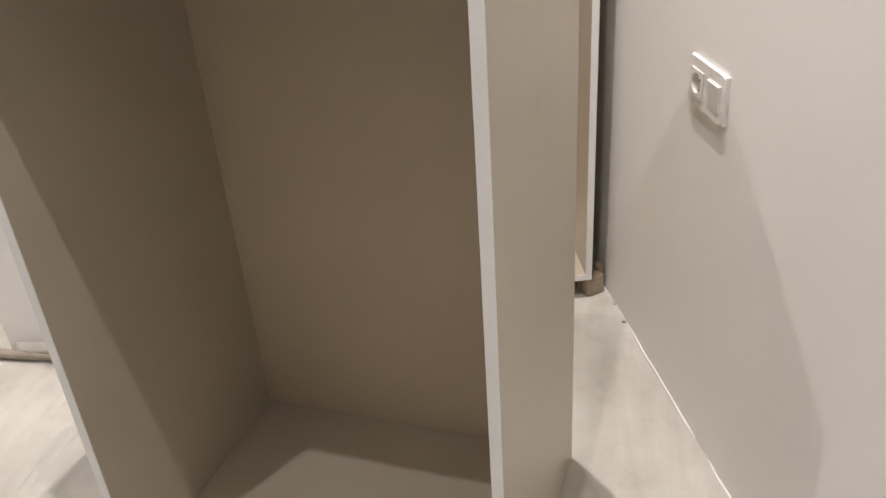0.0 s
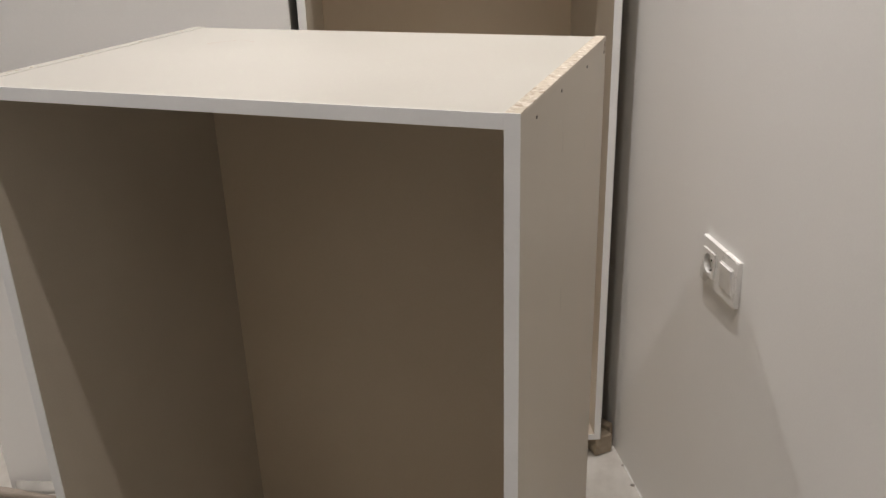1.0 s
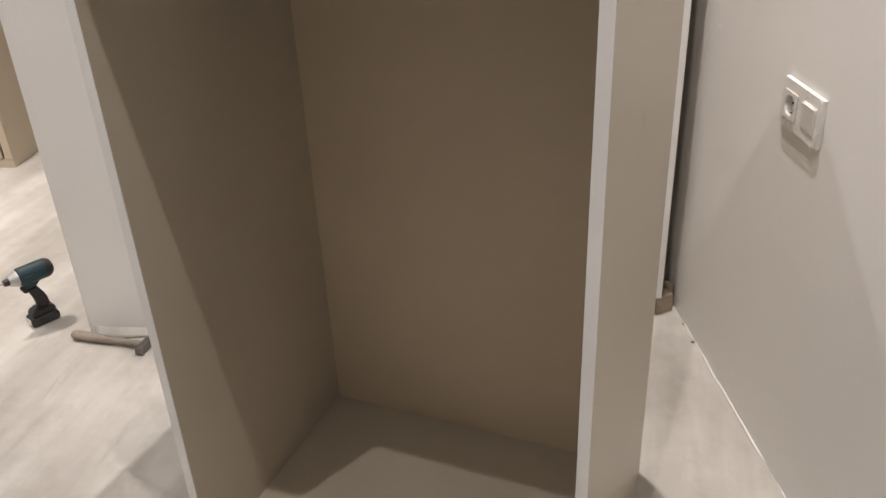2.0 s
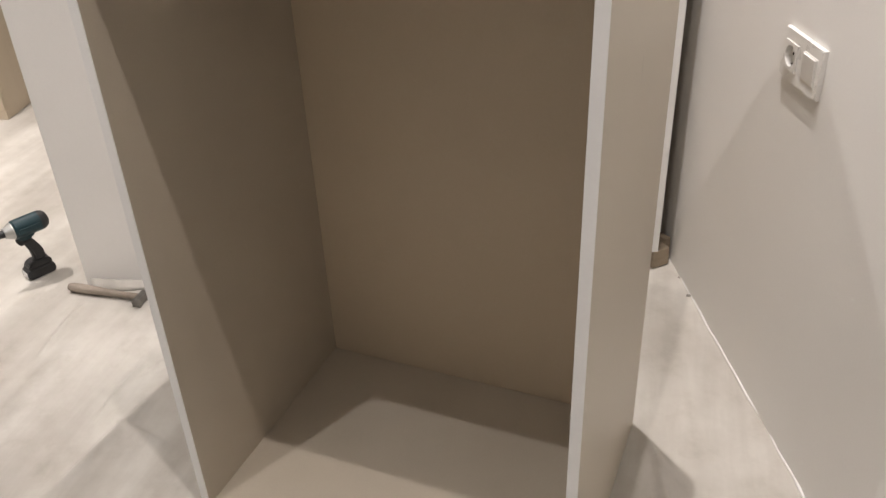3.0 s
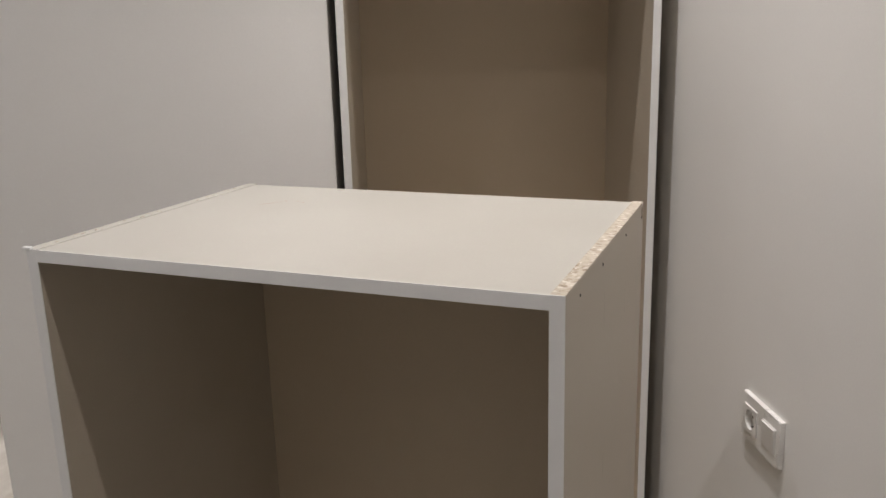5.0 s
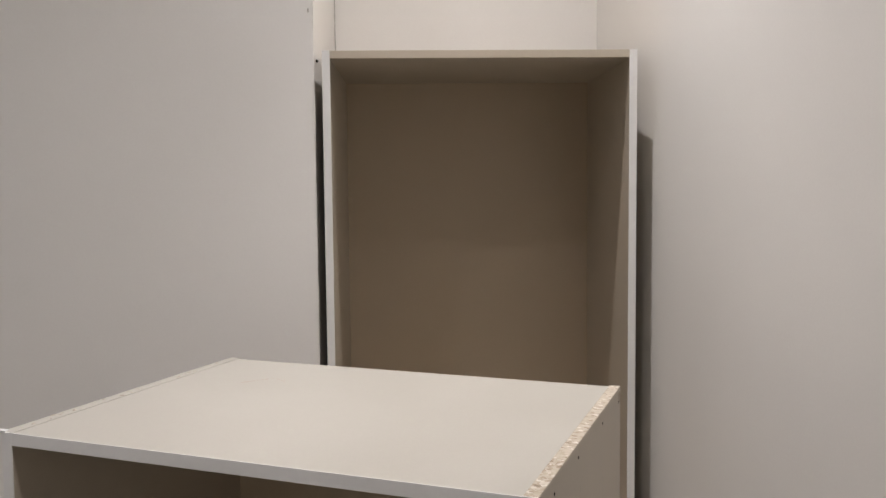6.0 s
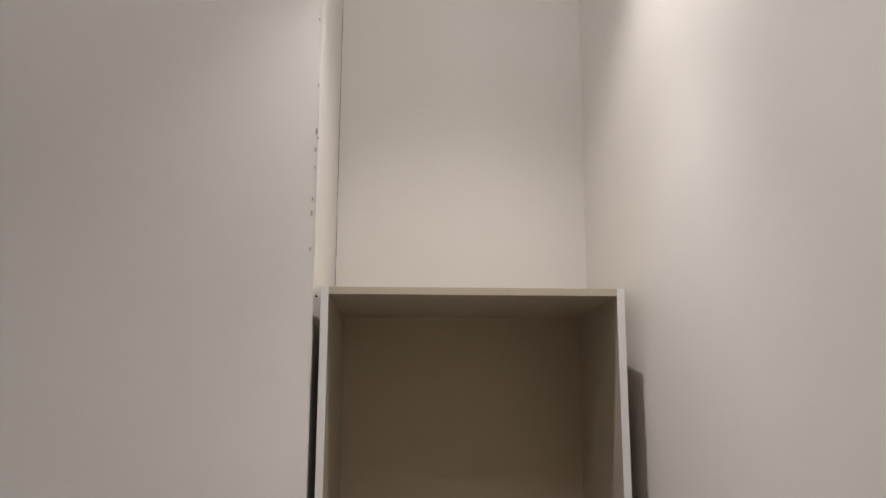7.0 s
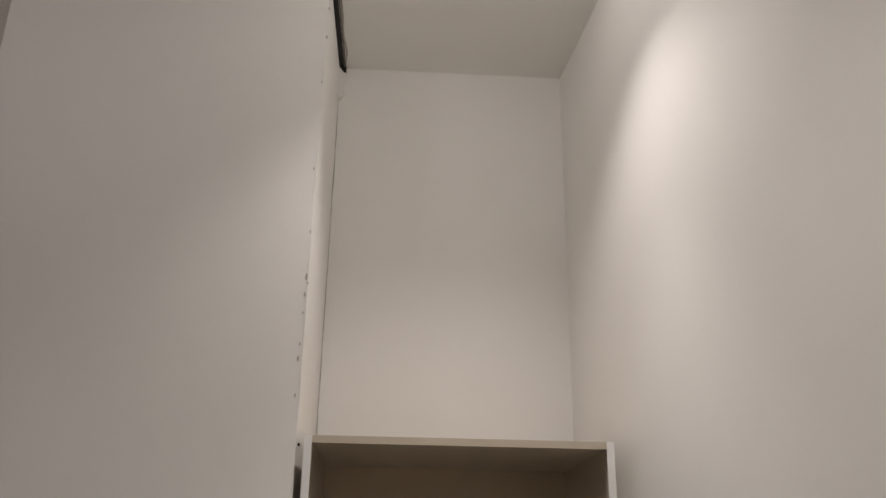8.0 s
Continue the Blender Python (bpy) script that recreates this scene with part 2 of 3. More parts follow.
def floor_sheet():
    """The covering over the whole floor, with soft folds pressed into it."""
    # one fold left of the low cabinet also imitates its cast shadow's edge
    folds = [((-1.585, 1.43), (-1.63, 1.22), 0.012, 0.0085), ((-1.37, 1.16), (-1.43, 0.97), 0.011, 0.008), ((-1.33, 1.02), (-1.47, 0.76), 0.012, 0.010),
             ((-1.40, 0.98), (-1.24, 0.86), 0.008, 0.008), ((-1.25, 1.26), (-1.36, 1.10), 0.008, 0.008), ((-1.46, 0.80), (-1.60, 0.50), 0.007, 0.014),
             ((-0.02, 1.22), (-0.18, 0.86), 0.003, 0.016), ((-0.155, 1.15), (-0.20, 0.95), 0.004, 0.009), ((-0.25, 0.72), (-0.27, 0.54), 0.008, 0.009),
             ((-0.262, 0.80), (-0.225, 0.62), 0.005, 0.008), ((-1.75, 1.5), (-1.95, 0.9), 0.006, 0.022), ((-1.9, 2.6), (-2.15, 1.8), 0.005, 0.040),
             ((-1.55, 1.30), (-1.75, 0.72), 0.005, 0.018), ((-1.68, 1.62), (-1.84, 1.2), 0.005, 0.018), ((-0.10, 1.05), (-0.20, 0.66), 0.003, 0.014)]

    def height(x, y):
        z = 0.0015 * noise.noise(Vector((x * 2.1, y * 2.1, 0.3))) + 0.0008 * noise.noise(Vector((x * 9, y * 9, 4.0)))
        for (ax, ay), (bx, by), h, w in folds:
            dx, dy = bx - ax, by - ay
            s = max(0.0, min(1.0, ((x - ax) * dx + (y - ay) * dy) / (dx * dx + dy * dy)))
            d = math.hypot(x - ax - s * dx, y - ay - s * dy)
            z += h * math.exp(-(d / w) ** 2) * math.sin(math.pi * min(1, max(0, 0.08 + 0.84 * s)))
        return z

    def steps(stops):
        """Coordinates from stop to stop at the given spacing."""
        out = [stops[0][0]]
        for (a, d), (b, _) in zip(stops, stops[1:]):
            n = max(1, round((b - a) / d))
            out += [a + (b - a) * k / n for k in range(1, n + 1)]
        return out

    xs = steps([(-2.9, 0.03), (-2.0, 0.0065), (-1.1, 0.02), (-0.4, 0.0065), (0.0, 1)])
    ys = steps([(-0.6, 0.03), (0.3, 0.0065), (1.55, 0.02), (3.6, 1)])
    bm = bmesh.new()
    grid = []
    for x in xs:
        row = []
        for y in ys:
            fade = 1.0
            for ox, oy, r in ((-0.75, 0.72, 0.50), (-0.4, 1.66, 0.47)):
                fade = min(fade, max(0.0, min(1.0, (math.hypot(x - ox, y - oy) - r + 0.10) / 0.1)))
            row.append(bm.verts.new((x, y, min(fade * height(x, y), 0.014) - 0.0015 * (1 - fade))))
        grid.append(row)
    for p, q in zip(grid, grid[1:]):
        for j in range(len(ys) - 1):
            bm.faces.new((p[j], q[j], q[j + 1], p[j + 1]))
    return bm


floor_bm = floor_sheet()
solo("floor", floor_bm, FILM, "pale dusty floor covering with soft folds", "floor", "structure", smooth=True)
solo("floor_base", block(-3.6, -2.95, -0.16, 0.2, 4.4, -0.006), FILM, "pale floor running on through the rooms", "floor", "structure")

solo("wall_right", prism([(0, -2.8), (0.16, -2.8), (0.16, 2.2), (0, 2.2)], -0.16, CEIL + 0.1), PAINT,
     "smooth white painted side wall", "wall", "structure")
solo("wall_back", prism([(0.0, 1.8865), (0.0, 2.04), (-0.70, 2.09), NICHE], -0.16, CEIL + 0.1), PAINT,
     "white painted wall at the back of the niche", "wall", "structure")
pier = solo("wall_pier", prism([PIER_END, CORNER, NICHE, (-0.72, 4.2), (-1.592, 4.2)], -0.16, CEIL + 0.1, 0.0015), PAINT,
            "white plastered wall pier with rough chipped corner", "wall", "structure")
solo("wall_far", block(-3.6, 4.2, -0.16, -0.6, 4.35, CEIL + 0.1), PAINT, "plain white wall of the far room", "wall", "structure")
solo("wall_left", block(-3.6, -2.95, -0.16, -3.45, 4.2, CEIL + 0.1), PAINT, "plain white wall across the room", "wall", "structure")
# unseen wall, set near enough to throw light back into the cabinets
solo("bounce_wall_behind", block(-3.45, -2.95, -0.16, 0.16, -2.8, CEIL + 0.1), PAINT, "unseen plain white wall added to close the room and bounce light", "wall", "structure")
solo("ceiling", block(-3.6, -2.95, CEIL, 0.2, 4.4, CEIL + 0.14), CEILING, "plain white painted ceiling", "ceiling", "structure")


# ---------- cabinets ----------
def carcass(name, m, w, d, z0, z1, th, label, top_edge, inset, top_face):
    """An open-fronted box: origin at the front right foot, width towards -x, depth along +y."""
    cab = holder(name, m, label, "cabinet")
    cap = 0.0012
    for x0, x1 in ((-th, 0), (-w, -w + th)):
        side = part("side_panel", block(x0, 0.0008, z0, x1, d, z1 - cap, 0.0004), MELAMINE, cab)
        part("edge_band", block(x0, -0.0006, z0, x1, 0.0008, z1, 0.0003), EDGE, side, "white plastic edge strip")
        if x1 == 0:
            part("raw_edge", block(x0 + 0.0004, 0.0009, z1 - cap, x1 - 0.0004, d, z1), CHIPBOARD, side, "bare speckled chipboard edge")
        else:
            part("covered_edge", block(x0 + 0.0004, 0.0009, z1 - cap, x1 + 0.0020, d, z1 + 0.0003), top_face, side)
    for label2, za in (("top_panel", z1 - th), ("bottom_panel", z0)):
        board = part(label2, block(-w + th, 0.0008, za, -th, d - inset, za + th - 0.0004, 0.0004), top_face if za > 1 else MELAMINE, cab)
        part("edge_band", block(-w + th, -0.0006, za, -th, 0.0008, za + th - 0.0004, 0.0003), top_edge if za > 1 else EDGE, board)
    part("back_panel", block(-w + th, d - inset, z0 + 0.001, -th, d - 0.001, z1 - 0.002), BACKER, cab, "thin beige back board")
    return cab


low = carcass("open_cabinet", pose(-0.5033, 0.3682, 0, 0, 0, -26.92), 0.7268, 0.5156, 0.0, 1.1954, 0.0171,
              "open-fronted off-white chipboard cabinet standing unfinished on the floor", EDGE, 0.006, MELAMINE_LIT)
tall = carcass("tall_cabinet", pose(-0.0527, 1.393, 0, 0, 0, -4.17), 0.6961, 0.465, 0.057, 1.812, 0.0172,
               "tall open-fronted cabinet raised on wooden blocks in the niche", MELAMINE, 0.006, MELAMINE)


# marks on the low cabinet, in its own axes
for k, (d, z) in enumerate(((0.068, 1.176), (0.195, 1.178), (0.36, 1.177), (0.498, 1.174))):
    hole = bmesh.new()
    rod(hole, (-0.0004, d, z), (0.0006, d, z), 0.0021, 0.0019, 12)
    part("screw_hole", hole, DARK, low, "dark screw hole")
chip = block(-0.0006, 0.498, 1.171, 0.0008, 0.511, 1.189, 0.0003)
part("chipped_corner", chip, CHIPBOARD, low, "broken board corner")


def scratch(bm, a, b, w, normal, lift, wobble, seed):
    """A thin broken streak lying on a face."""
    rng = random.Random(seed)
    a, b, normal = Vector(a), Vector(b), Vector(normal)
    side = (b - a).cross(normal).normalized()
    n = 12
    pts = []
    for k in range(n + 1):
        p = a.lerp(b, k / n) + side * rng.uniform(-wobble, wobble) + normal * lift
        h = w * (0.25 + 0.75 * math.sin(math.pi * k / n)) * rng.uniform(0.4, 1.0)
        pts.append((bm.verts.new(p + side * h), bm.verts.new(p - side * h)))
    for k in range(n):
        if rng.random() < 0.8:
            bm.faces.new((pts[k][0], pts[k + 1][0], pts[k + 1][1], pts[k][1]))


TOP, SIDE = (0, 0, 1), (1, 0, 0)
for a, b, w, n, mat, seed in (((-0.580, 0.352, 1.1951), (-0.556, 0.392, 1.1951), 0.0022, TOP, SCUFF, 3),
                              ((-0.548, 0.386, 1.1951), (-0.520, 0.372, 1.1951), 0.0014, TOP, SCUFF, 5),
                              ((-0.590, 0.340, 1.1951), (-0.577, 0.358, 1.1951), 0.0020, TOP, SCUFF, 7),
                              ((0.0, 0.205, 1.145), (0.0, 0.210, 1.085), 0.0016, SIDE, GREYMARK, 11),
                              ((0.0, 0.220, 0.930), (0.0, 0.222, 0.870), 0.0014, SIDE, GREYMARK, 12),
                              ((0.0, 0.215, 0.905), (0.0, 0.221, 0.875), 0.0010, SIDE, GREYMARK, 13),
                              ((0.0, 0.360, 1.100), (0.0, 0.362, 1.060), 0.0012, SIDE, GREYMARK, 14)):
    mark = bmesh.new()
    scratch(mark, a, b, w, n, 0.0005, 0.001, seed)
    part("scuff", mark, mat, low, "faint reddish scuff" if n == TOP else "grey rubbed streak")
part("torn_edge", block(-0.7333, -0.0012, 1.1935, -0.7193, 0.006, 1.1975, 0.0008), EDGE, low, "loose white edge strip end")
splinters = bmesh.new()
rng = random.Random(21)
for k in range(26):
    d = rng.uniform(0.01, 0.5)
    r = rng.uniform(0.0008, 0.0024)
    bmesh.ops.create_icosphere(splinters, subdivisions=1, radius=r,
                               matrix=Matrix.Translation((-0.7266 + rng.uniform(0, 0.014), d, 1.1956)) @ Matrix.Diagonal((1, rng.uniform(1, 3), 0.6, 1)))
tagged(part("splinters", splinters, CHIPBOARD, low, "torn chipboard splinters"), kind="stuff")


# ---------- wooden blocks under the tall cabinet ----------
def scrap(name, m, sx, sy, sz, seed, label):
    rng = random.Random(seed)
    bm = block(-sx / 2, -sy / 2, 0, sx / 2, sy / 2, sz)
    bmesh.ops.subdivide_edges(bm, edges=list(bm.edges), cuts=2, use_grid_fill=True)
    for v in bm.verts:
        if 0.001 < v.co.z < sz - 0.001:
            v.co += Vector((rng.uniform(-1, 1), rng.uniform(-1, 1), 0)) * 0.0025
        elif abs(v.co.x) > sx * 0.45:
            v.co.x *= rng.uniform(0.86, 1.0)
    bmesh.ops.bevel(bm, geom=[e for e in bm.edges if len(e.link_faces) == 2 and e.calc_face_angle(0) > 0.8], offset=0.0015, segments=2, affect="EDGES")
    ob = solo(name, bm, WOOD, label, "wood block", group="blocks under the tall cabinet")
    ob.matrix_world = m
    return ob


scrap("wood_block", pose(-0.046, 1.428, 0.0015, 0, 0, 18), 0.055, 0.05, 0.0545, 1, "rough scrap of raw wood wedged under a cabinet corner")
scrap("wood_block", pose(-0.024, 1.455, 0.0015, 0, 0, 30), 0.022, 0.045, 0.068, 2, "small raw wood wedge beside the cabinet corner")
scrap("wood_block", pose(-0.70, 1.47, 0.0015, 0, 0, -8), 0.08, 0.06, 0.0545, 3, "rough scrap of raw wood wedged under a cabinet corner")
scrap("wood_block", pose(-0.10, 1.79, 0.0015, 0, 0, 5), 0.08, 0.06, 0.0545, 4, "rough scrap of raw wood under the cabinet back")
scrap("wood_block", pose(-0.66, 1.83, 0.0015, 0, 0, -5), 0.08, 0.06, 0.0545, 5, "rough scrap of raw wood under the cabinet back")

# ---------- cupboard in the far room ----------
def cupboard(m):
    ob = holder("cupboard", m, "tall beige wooden cupboard in the far room", "cupboard")
    part("body", block(-0.9, 0.02, 0.0, 0.0, 0.55, 2.05, 0.002), BEIGE, ob)
    part("plinth", block(-0.9, 0.004, 0.0, 0.0, 0.02, 0.035, 0.001), BEIGE, ob)
    for x0, x1 in ((-0.455, -0.042), (-0.885, -0.465)):
        part("door", block(x0, 0.0, 0.04, x1, 0.019, 2.04, 0.001), BEIGE, ob)
    part("gap_strip", block(-0.0415, 0.010, 0.04, -0.033, 0.0195, 2.04), DARK, ob, "dark gap beside the door")
    part("stile", block(-0.0325, 0.002, 0.036, -0.001, 0.0195, 2.04, 0.001), BEIGE, ob)
    return ob


cupboard(pose(-2.236, 2.76, 0, 0, 0, -10))


# ---------- socket and switch on the side wall ----------
def socket_unit(m):
    """Faces -x; +y is the far end."""
    ob = holder("wall_socket", m, "white double wall plate with a socket and a rocker switch", "socket")
    # frame with two square openings
    ys, zs = (-0.0735, -0.0607, -0.0103, 0.0103, 0.0607, 0.0735), (-0.0440, -0.0252, 0.0252, 0.0440)
    bm = bmesh.new()
    grid = [[bm.verts.new((-0.0092, y, z)) for z in zs] for y in ys]
    for i in range(5):
        for j in range(3):
            if j != 1 or i not in (1, 3):
                bm.faces.new((grid[i][j], grid[i + 1][j], grid[i + 1][j + 1], grid[i][j + 1]))
    made = bmesh.ops.extrude_face_region(bm, geom=list(bm.faces))["geom"]
    for v in made:
        if isinstance(v, bmesh.types.BMVert):
            v.co.x = 0.0
    rim = [e for e in bm.edges if all(v.co.x < -0.009 for v in e.verts)
           and (all(abs(v.co.y) > 0.073 for v in e.verts) or all(abs(v.co.z) > 0.0435 for v in e.verts))]
    bmesh.ops.bevel(bm, geom=rim, offset=0.0022, segments=3, affect="EDGES")
    part("frame", bm, PLASTIC, ob)
    # socket insert with a round well
    n, yc, h, r = 32, 0.0355, 0.0248, 0.0190
    bm = bmesh.new()
    x0, x1 = -0.0122, -0.0040
    ring = [(yc + r * math.cos(2 * math.pi * k / n), r * math.sin(2 * math.pi * k / n)) for k in range(n)]

    def square(k):
        c, q = math.cos(2 * math.pi * k / n), math.sin(2 * math.pi * k / n)
        f = h / max(abs(c), abs(q))
        return yc + f * c, f * q

    outer = [bm.verts.new((x0, *square(k))) for k in range(n)]
    base = [bm.verts.new((x1, *square(k))) for k in range(n)]
    lip = [bm.verts.new((x0, y, z)) for y, z in ring]
    well = [bm.verts.new((-0.0005, yc + (y - yc) * 0.95, z * 0.95)) for y, z in ring]
    for k in range(n):
        j = (k + 1) % n
        bm.faces.new((outer[k], outer[j], lip[j], lip[k]))
        bm.faces.new((base[k], base[j], outer[j], outer[k]))
        bm.faces.new((lip[k], lip[j], well[j], well[k]))
    bm.faces.new(well)
    insert = part("socket_insert", bm, PLASTIC, ob, "socket insert with a round well")
    for dy in (-0.0095, 0.0095):
        pin = bmesh.new()
        rod(pin, (-0.0014, yc + dy, 0), (-0.0006, yc + dy, 0), 0.0026, 0.0026, 12)
        part("pin_hole", pin, DARK, insert)
    for q in (-1, 1):
        part("earth_clip", block(-0.006, yc - 0.003, q * 0.0150, -0.0012, yc + 0.003, q * 0.0164, 0.0003), STEEL, insert)
    # rocker, tipped so that its top stands out
    bm = block(-0.0108, -0.0355 - 0.0250, -0.0250, -0.0030, -0.0355 + 0.0250, 0.0250, 0.0012)
    part("switch_surround", bm, PLASTIC, ob)
    bm = block(-0.0122, -0.0355 - 0.0226, -0.0230, -0.0098, -0.0355 + 0.0226, 0.0230, 0.0010)
    for v in bm.verts:
        if v.co.x < -0.011:
            v.co.x -= 0.0036 * (v.co.z + 0.0230) / 0.0460 - 0.0012
    part("rocker", bm, PLASTIC, ob)
    return ob


socket_unit(pose(0, 0.9165, 0.7485))


# ---------- impact driver ----------
def driver(m):
    """Stands on its battery, nose towards -x."""
    ob = holder("impact_driver", m, "teal and black cordless impact driver standing on its battery", "power tool")
    part("battery", outline_solid([(-0.042, 0.004), (-0.036, 0.0), (0.042, 0.0), (0.048, 0.006), (0.048, 0.026), (0.042, 0.033), (-0.034, 0.033), (-0.042, 0.024)], 0.027, 0.005, 3), BLACK, ob)
    part("battery_label", block(-0.0435, -0.016, 0.006, -0.0410, 0.016, 0.025, 0.0006), PLASTIC, ob, "pale label on the battery")
    part("foot", outline_solid([(-0.032, 0.0335), (0.042, 0.0335), (0.046, 0.042), (0.034, 0.054), (-0.014, 0.056), (-0.031, 0.046)], 0.024, 0.004), BLACK, ob)
    part("grip", outline_solid([(-0.004, 0.052), (0.031, 0.052), (0.033, 0.074), (0.028, 0.096), (0.017, 0.118), (0.008, 0.136), (-0.024, 0.136), (-0.020, 0.124), (-0.010, 0.100), (-0.004, 0.076)], 0.0165, 0.007, 3), BLACK, ob, "black rubber grip")
    part("neck", outline_solid([(-0.026, 0.134), (0.010, 0.134), (0.024, 0.150), (0.034, 0.166), (-0.036, 0.166), (-0.034, 0.148)], 0.0185, 0.006, 3), TEAL, ob)
    part("trigger", outline_solid([(-0.029, 0.118), (-0.019, 0.116), (-0.018, 0.140), (-0.036, 0.142), (-0.036, 0.130)], 0.007, 0.002), BLACK, ob)
    bm = bmesh.new()
    rod(bm, (-0.036, 0, 0.176), (-0.030, 0, 0.176), 0.026, 0.0305, 28)
    rod(bm, (-0.030, 0, 0.176), (0.046, 0, 0.176), 0.0305, 0.0315, 28)
    body = part("motor_housing", bm, TEAL, ob, smooth=False)
    bm = bmesh.new()
    dome = [(0.046, 0.0318), (0.056, 0.0306), (0.064, 0.0272), (0.070, 0.0222), (0.074, 0.015), (0.076, 0.004)]
    for (xa, ra), (xb, rb) in zip(dome, dome[1:]):
        rod(bm, (xa, 0, 0.176), (xb, 0, 0.176), ra, rb, 28)
    part("rear_cap", bm, BLACK, ob, "black rubber rear cap")
    part("side_rib", block(-0.026, -0.0335, 0.170, 0.040, -0.029, 0.184, 0.0015), TEAL, body)
    bm = bmesh.new()
    rod(bm, (-0.040, 0, 0.176), (-0.036, 0, 0.176), 0.027, 0.027, 28)
    rod(bm, (-0.062, 0, 0.176), (-0.040, 0, 0.176), 0.017, 0.0265, 28)
    part("nose", bm, GREYALU, ob, "grey metal gear nose")
    bm = bmesh.new()
    rod(bm, (-0.078, 0, 0.176), (-0.062, 0, 0.176), 0.0105, 0.0125, 20)
    chuck = part("chuck", bm, BLACK, ob)
    bm = bmesh.new()
    rod(bm, (-0.098, 0, 0.176), (-0.078, 0, 0.176), 0.0032, 0.0036, 6)
    part("bit", bm, STEEL, chuck)
    return ob


driver(pose(-1.750, 1.603, 0.002, 0, 0, 42) @ Matrix.Scale(0.87, 4))


# ---------- hammer ----------
def hammer(m):
    """Lies along x, its head at the +x end."""
    ob = holder("hammer", m, "worn hammer with a wooden handle lying on the floor", "hammer")
    bm = bmesh.new()
    n, sides = 18, 16
    rings = []
    for k in range(n + 1):
        x = -0.235 + 0.235 * k / n
        s = k / n
        ry = 0.0155 - 0.004 * s + 0.0022 * math.sin(s * 7)
        rz = 0.0135 - 0.0025 * s + 0.0012 * math.sin(s * 5 + 1)
        if k == 0:
            ry, rz = ry * 0.72, rz * 0.72
        rings.append([bm.verts.new((x, ry * math.cos(2 * math.pi * j / sides), 0.0155 + rz * math.sin(2 * math.pi * j / sides))) for j in range(sides)])
    for k in range(n):
        for j in range(sides):
            i = (j + 1) % sides
            bm.faces.new((rings[k][j], rings[k][i], rings[k + 1][i], rings[k + 1][j]))
    bm.faces.new(rings[0])
    bm.faces.new(rings[-1])
    part("handle", bm, HANDLE, ob, "worn wooden handle", smooth=True)
    head = part("head", block(-0.010, -0.024, 0.0035, 0.011, 0.026, 0.0265, 0.002), STEEL, ob, "dull steel head")
    part("face", block(-0.0115, -0.036, 0.0020, 0.0125, -0.0235, 0.0280, 0.003), STEEL, head)
    bm = block(-0.009, 0.0255, 0.004, 0.010, 0.052, 0.026, 0.0)
    for v in bm.verts:
        if v.co.y > 0.05:
            v.co.z = 0.013 + (v.co.z - 0.015) * 0.25
    part("peen", bm, STEEL, head)
    return ob


hammer(pose(-1.427, 1.425, 0.001, 0, 0, -20.5) @ Matrix.Diagonal((0.95, 0.84, 0.84, 1)))


# ---------- plaster edges, crumbs and joints ----------
def wavy_bead(path, r, seed, flat=0.6, sway=0.5):
    """A thin uneven bead of filler along a line."""
    rng = random.Random(seed)
    bm = bmesh.new()
    a, b = Vector(path[0]), Vector(path[1])
    n = max(20, int((b - a).length / 0.012))
    along = (b - a).normalized()
    side = along.cross(Vector((0, 0, 1)))
    side = side.normalized() if side.length > 0.1 else Vector((1, 0, 0))
    up = side.cross(along)
    rows = []
    for k in range(n + 1):
        c = a.lerp(b, k / n)
        h = r * max(0.08, 0.44 + 1.2 * noise.noise(Vector((k * 0.09, seed, 0.0))) + rng.uniform(0, 0.2))
        c = c + side * sway * r * noise.noise(Vector((k * 0.11, seed + 9, 0.0)))
        rows.append([bm.verts.new(c + side * h * math.cos(q * math.pi / 3) + up * flat * h * math.sin(q * math.pi / 3)) for q in range(6)])
    for k in range(n):
        for q in range(6):
            p = (q + 1) % 6
            bm.faces.new((rows[k][q], rows[k][p], rows[k + 1][p], rows[k + 1][q]))
    return bm


solo("trim_right", wavy_bead([(-0.001, -0.9, 0.002), (-0.001, 1.345, 0.002)], 0.0045, 4, 1.0, 1.6), FILLER, "uneven white joint along the wall foot", "trim", "structure", smooth=True)
solo("trim_pier", wavy_bead([(-1.588, 1.512, 0.002), (-0.80, 1.455, 0.002)], 0.0028, 6, 1.0), FILLER, "white joint along the pier foot", "trim", "structure", smooth=True)
solo("trim_corner", wavy_bead([(-0.7655, 1.4545, 0.0), (-0.7655, 1.4545, 3.05)], 0.0015, 15), PAINT, "raised corner bead of the pier", "trim", "structure", smooth=True)


def flake(name, at, sx, sy, sz, material, seed, label):
    rng = random.Random(seed)
    bm = bmesh.new()
    bmesh.ops.create_icosphere(bm, subdivisions=2, radius=1)
    for v in bm.verts:
        v.co *= 0.75 + 0.5 * rng.random()
        v.co = Vector((v.co.x * sx, v.co.y * sy, v.co.z * sz))
    ob = solo(name, bm, material, label, "plaster chip", group="plaster chips")
    ob.matrix_world = pose(*at, 0, 0, rng.uniform(-20, 20))
    return ob


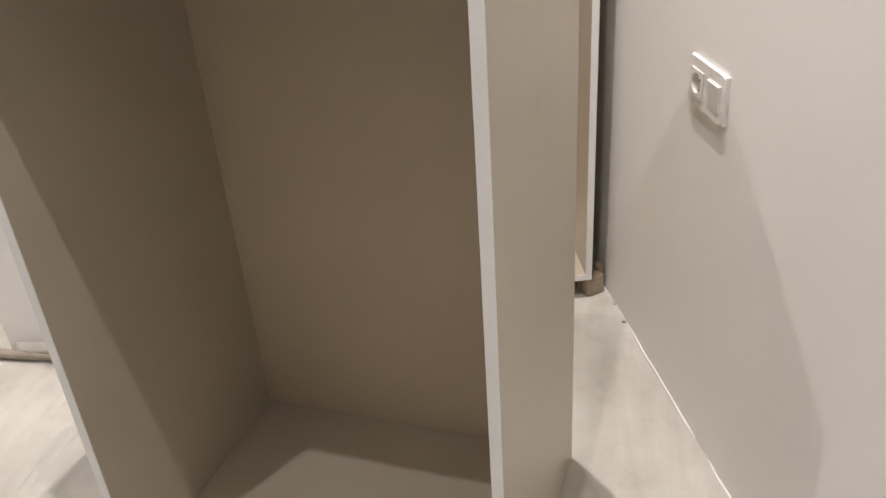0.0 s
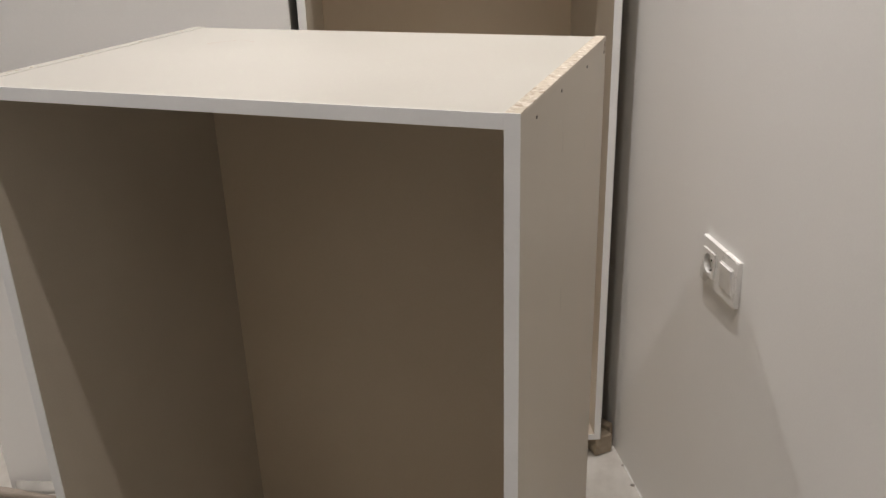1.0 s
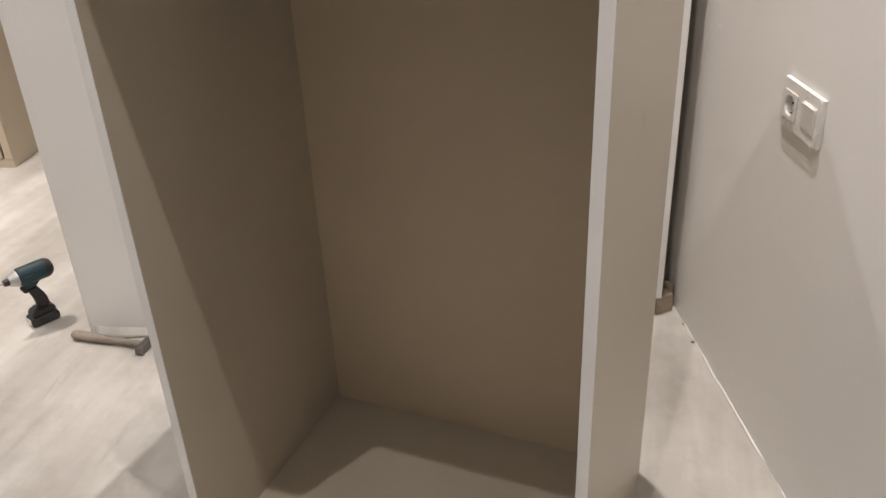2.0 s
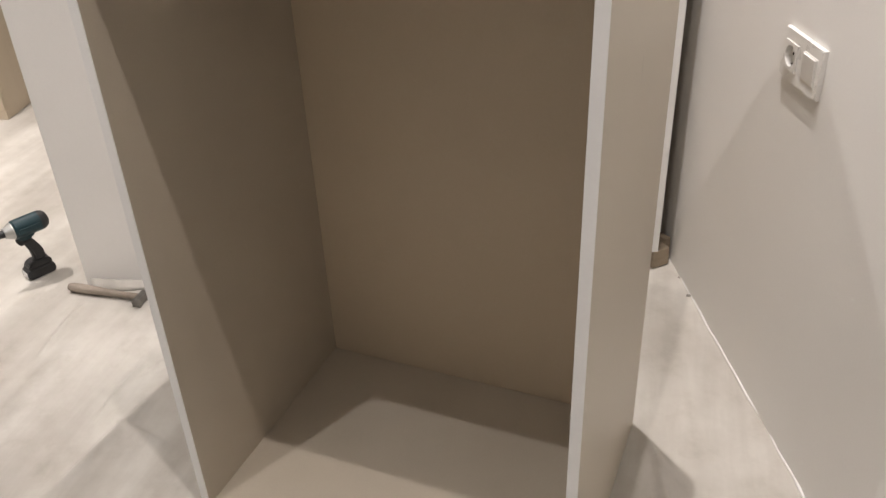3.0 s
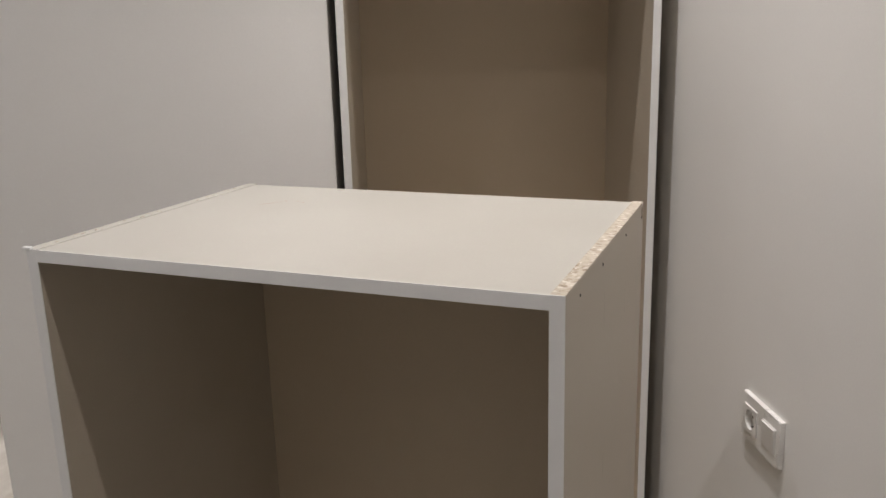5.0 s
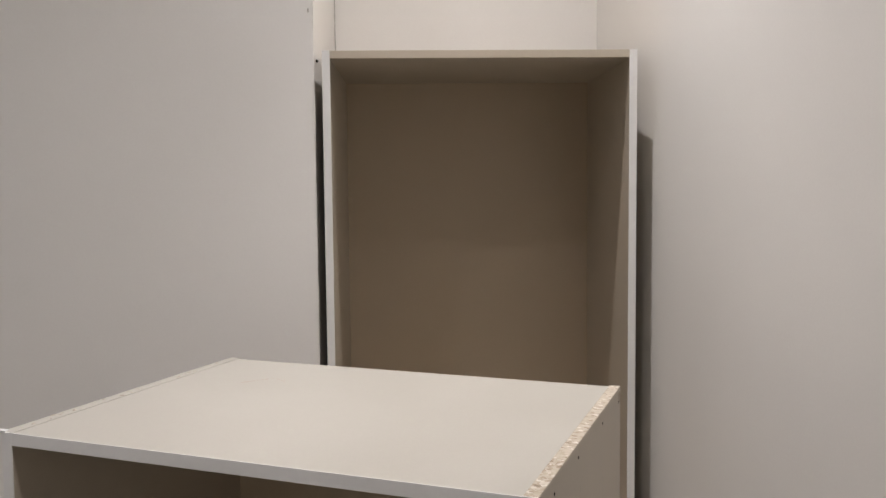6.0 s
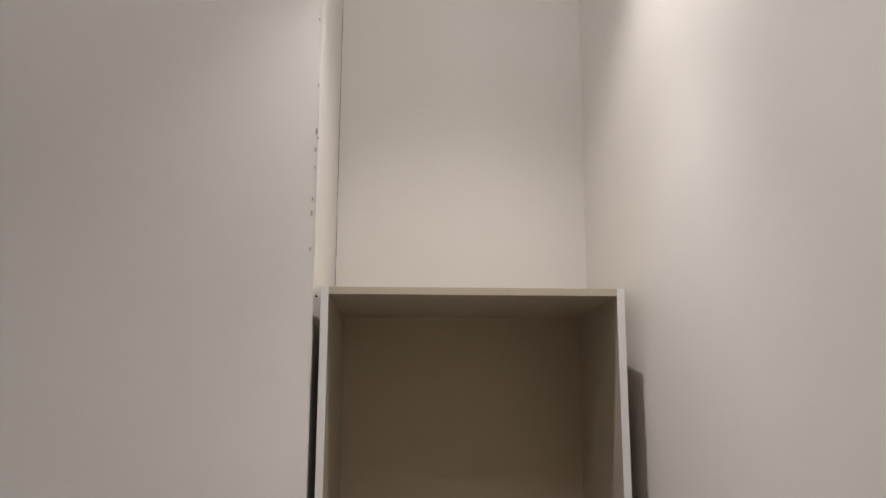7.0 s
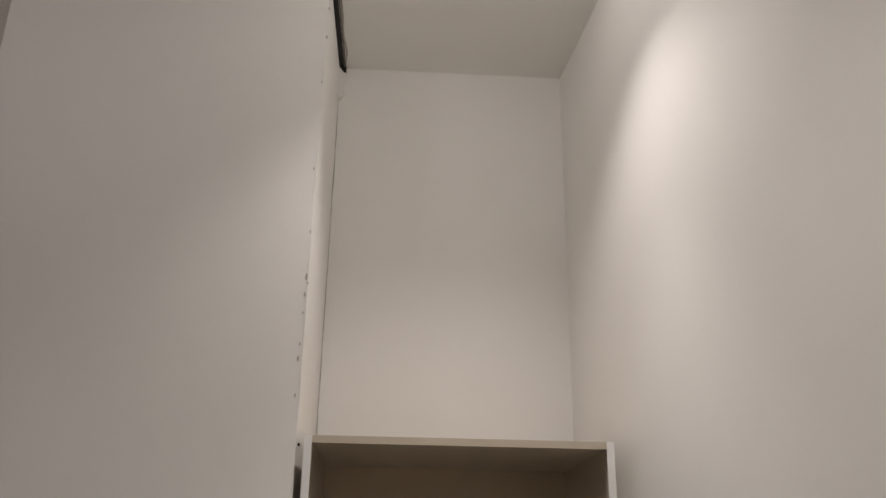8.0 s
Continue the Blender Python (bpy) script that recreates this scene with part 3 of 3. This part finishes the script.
# chips along the pier's corner
rng = random.Random(33)
for z, s, dx in ((2.185, 0.010, -0.004), (2.168, 0.006, 0.0), (2.140, 0.007, -0.005), (2.095, 0.005, -0.006), (2.02, 0.006, -0.008), (1.985, 0.008, -0.009),
                 (1.90, 0.006, -0.010), (2.30, 0.005, -0.003), (2.47, 0.005, -0.006), (2.72, 0.006, -0.002), (2.86, 0.007, 0.002), (2.95, 0.006, 0.003)):
    flake("plaster_chip", (CORNER[0] + dx, CORNER[1] - 0.0006, z), s * 0.32, 0.0012, s * 0.8, CHIP, int(z * 1000), "small grey chip in the plaster corner")
for z, s in ((2.84, 0.014), (2.80, 0.020), (2.36, 0.014), (2.16, 0.010), (1.98, 0.012)):
    flake("plaster_chip", (NICHE[0] + 0.0005, NICHE[1] - 0.003, z), 0.0015, 0.0018, s, CHIP, int(z * 777), "dark gap in the niche corner joint")
flake("plaster_chip", (-0.7610, 1.497, 1.797), 0.0035, 0.008, 0.0035, DARK, 91, "dark plug in the niche wall")
# crumbs at the foot of the walls
for x, y, s, mat in ((-0.006, 1.262, 0.004, RAWGYP), (-0.004, 1.345, 0.003, RAWGYP), (-1.585, 1.498, 0.003, RAWGYP)):
    flake("plaster_crumb", (x, y, s * 0.5 + 0.001), s * 1.4, s, s * 0.7, mat, int(abs(x * 999 + y * 77)), "loose crumb of plaster on the floor")

# turned-up edge of the floor covering against the pier
def flap(a, b, rise, seed):
    rng = random.Random(seed)
    bm = bmesh.new()
    a, b = Vector(a), Vector(b)
    n, rows = 16, []
    for k in range(n + 1):
        s = k / n
        p = a.lerp(b, s)
        h = rise * (1 - s) ** 0.8 * rng.uniform(0.86, 1.0) + 0.002
        rows.append([bm.verts.new(p + Vector((0, -0.030 * (1 - 0.5 * s), 0.0005))), bm.verts.new(p + Vector((0, -0.012, 0.25 * h + 0.0010))),
                     bm.verts.new(p + Vector((0, -0.0025, h))), bm.verts.new(p + Vector((0, -0.0008, h))), bm.verts.new(p + Vector((0, -0.0008, 0)))])
    for k in range(n):
        for q in range(5):
            r = (q + 1) % 5
            bm.faces.new((rows[k][q], rows[k][r], rows[k + 1][r], rows[k + 1][q]))
    bm.faces.new(rows[0])
    bm.faces.new(rows[-1])
    return bm


solo("trim_flap", flap((-1.578, 1.5130, 0.0), (-1.31, 1.4940, 0.0), 0.030, 8), FILM, "turned-up edge of the pale floor covering", "trim", "structure", smooth=True)

# open joint down the niche corner, and the filler left standing above it
solo("trim_joint", wavy_bead([(NICHE[0] + 0.0012, NICHE[1] - 0.0015, 1.80), (NICHE[0] + 0.0012, NICHE[1] - 0.0015, 2.935)], 0.0012, 23, 1.0, 1.2), RAWGYP,
     "thin open joint in the niche corner", "trim", "structure", smooth=True)
lump = prism([(NICHE[0] - 0.004, NICHE[1] - 0.050), (NICHE[0] + 0.016, NICHE[1] - 0.006), (NICHE[0] + 0.016, NICHE[1] + 0.004), (NICHE[0] - 0.004, NICHE[1] + 0.004)], 2.945, CEIL - 0.022, 0.002)
for v in lump.verts:
    if v.co.z < 2.96 and v.co.x > NICHE[0]:
        v.co.z += 0.020
solo("trim_filler", lump, PAINT, "painted lump of filler in the niche corner", "trim", "structure")

# dark shadow gap between the ceiling and the pier
gap = bmesh.new()
ex, ey = NICHE[0] - CORNER[0], NICHE[1] - CORNER[1]
part_of = [(CORNER[0] + ex * s, CORNER[1] + ey * s) for s in (0.0, 0.985)]
solo("trim_gap", prism([part_of[0], (part_of[0][0] + 0.013, part_of[0][1]), (part_of[1][0] + 0.013, part_of[1][1]), part_of[1]], CEIL - 0.016, CEIL + 0.002),
     PROFILE, "black profile in the ceiling gap", "trim", "structure")
for off, r, seed, mat in ((0.016, 0.0055, 19, RAWGYP), (0.0215, 0.0045, 27, CHIP)):
    solo("trim_gap_edge", wavy_bead([(part_of[0][0] + off, part_of[0][1], CEIL - 0.001), (part_of[1][0] + off, part_of[1][1], CEIL - 0.001)], r, seed, 1.0, 1.5), mat,
         "ragged raw plaster beside the ceiling gap", "trim", "structure")
solo("trim_gap_end", block(part_of[1][0] + 0.0005, part_of[1][1] - 0.030, CEIL - 0.020, part_of[1][0] + 0.021, part_of[1][1] + 0.001, CEIL - 0.0165, 0.001), PROFILE,
     "black end piece of the ceiling profile", "trim", "structure")
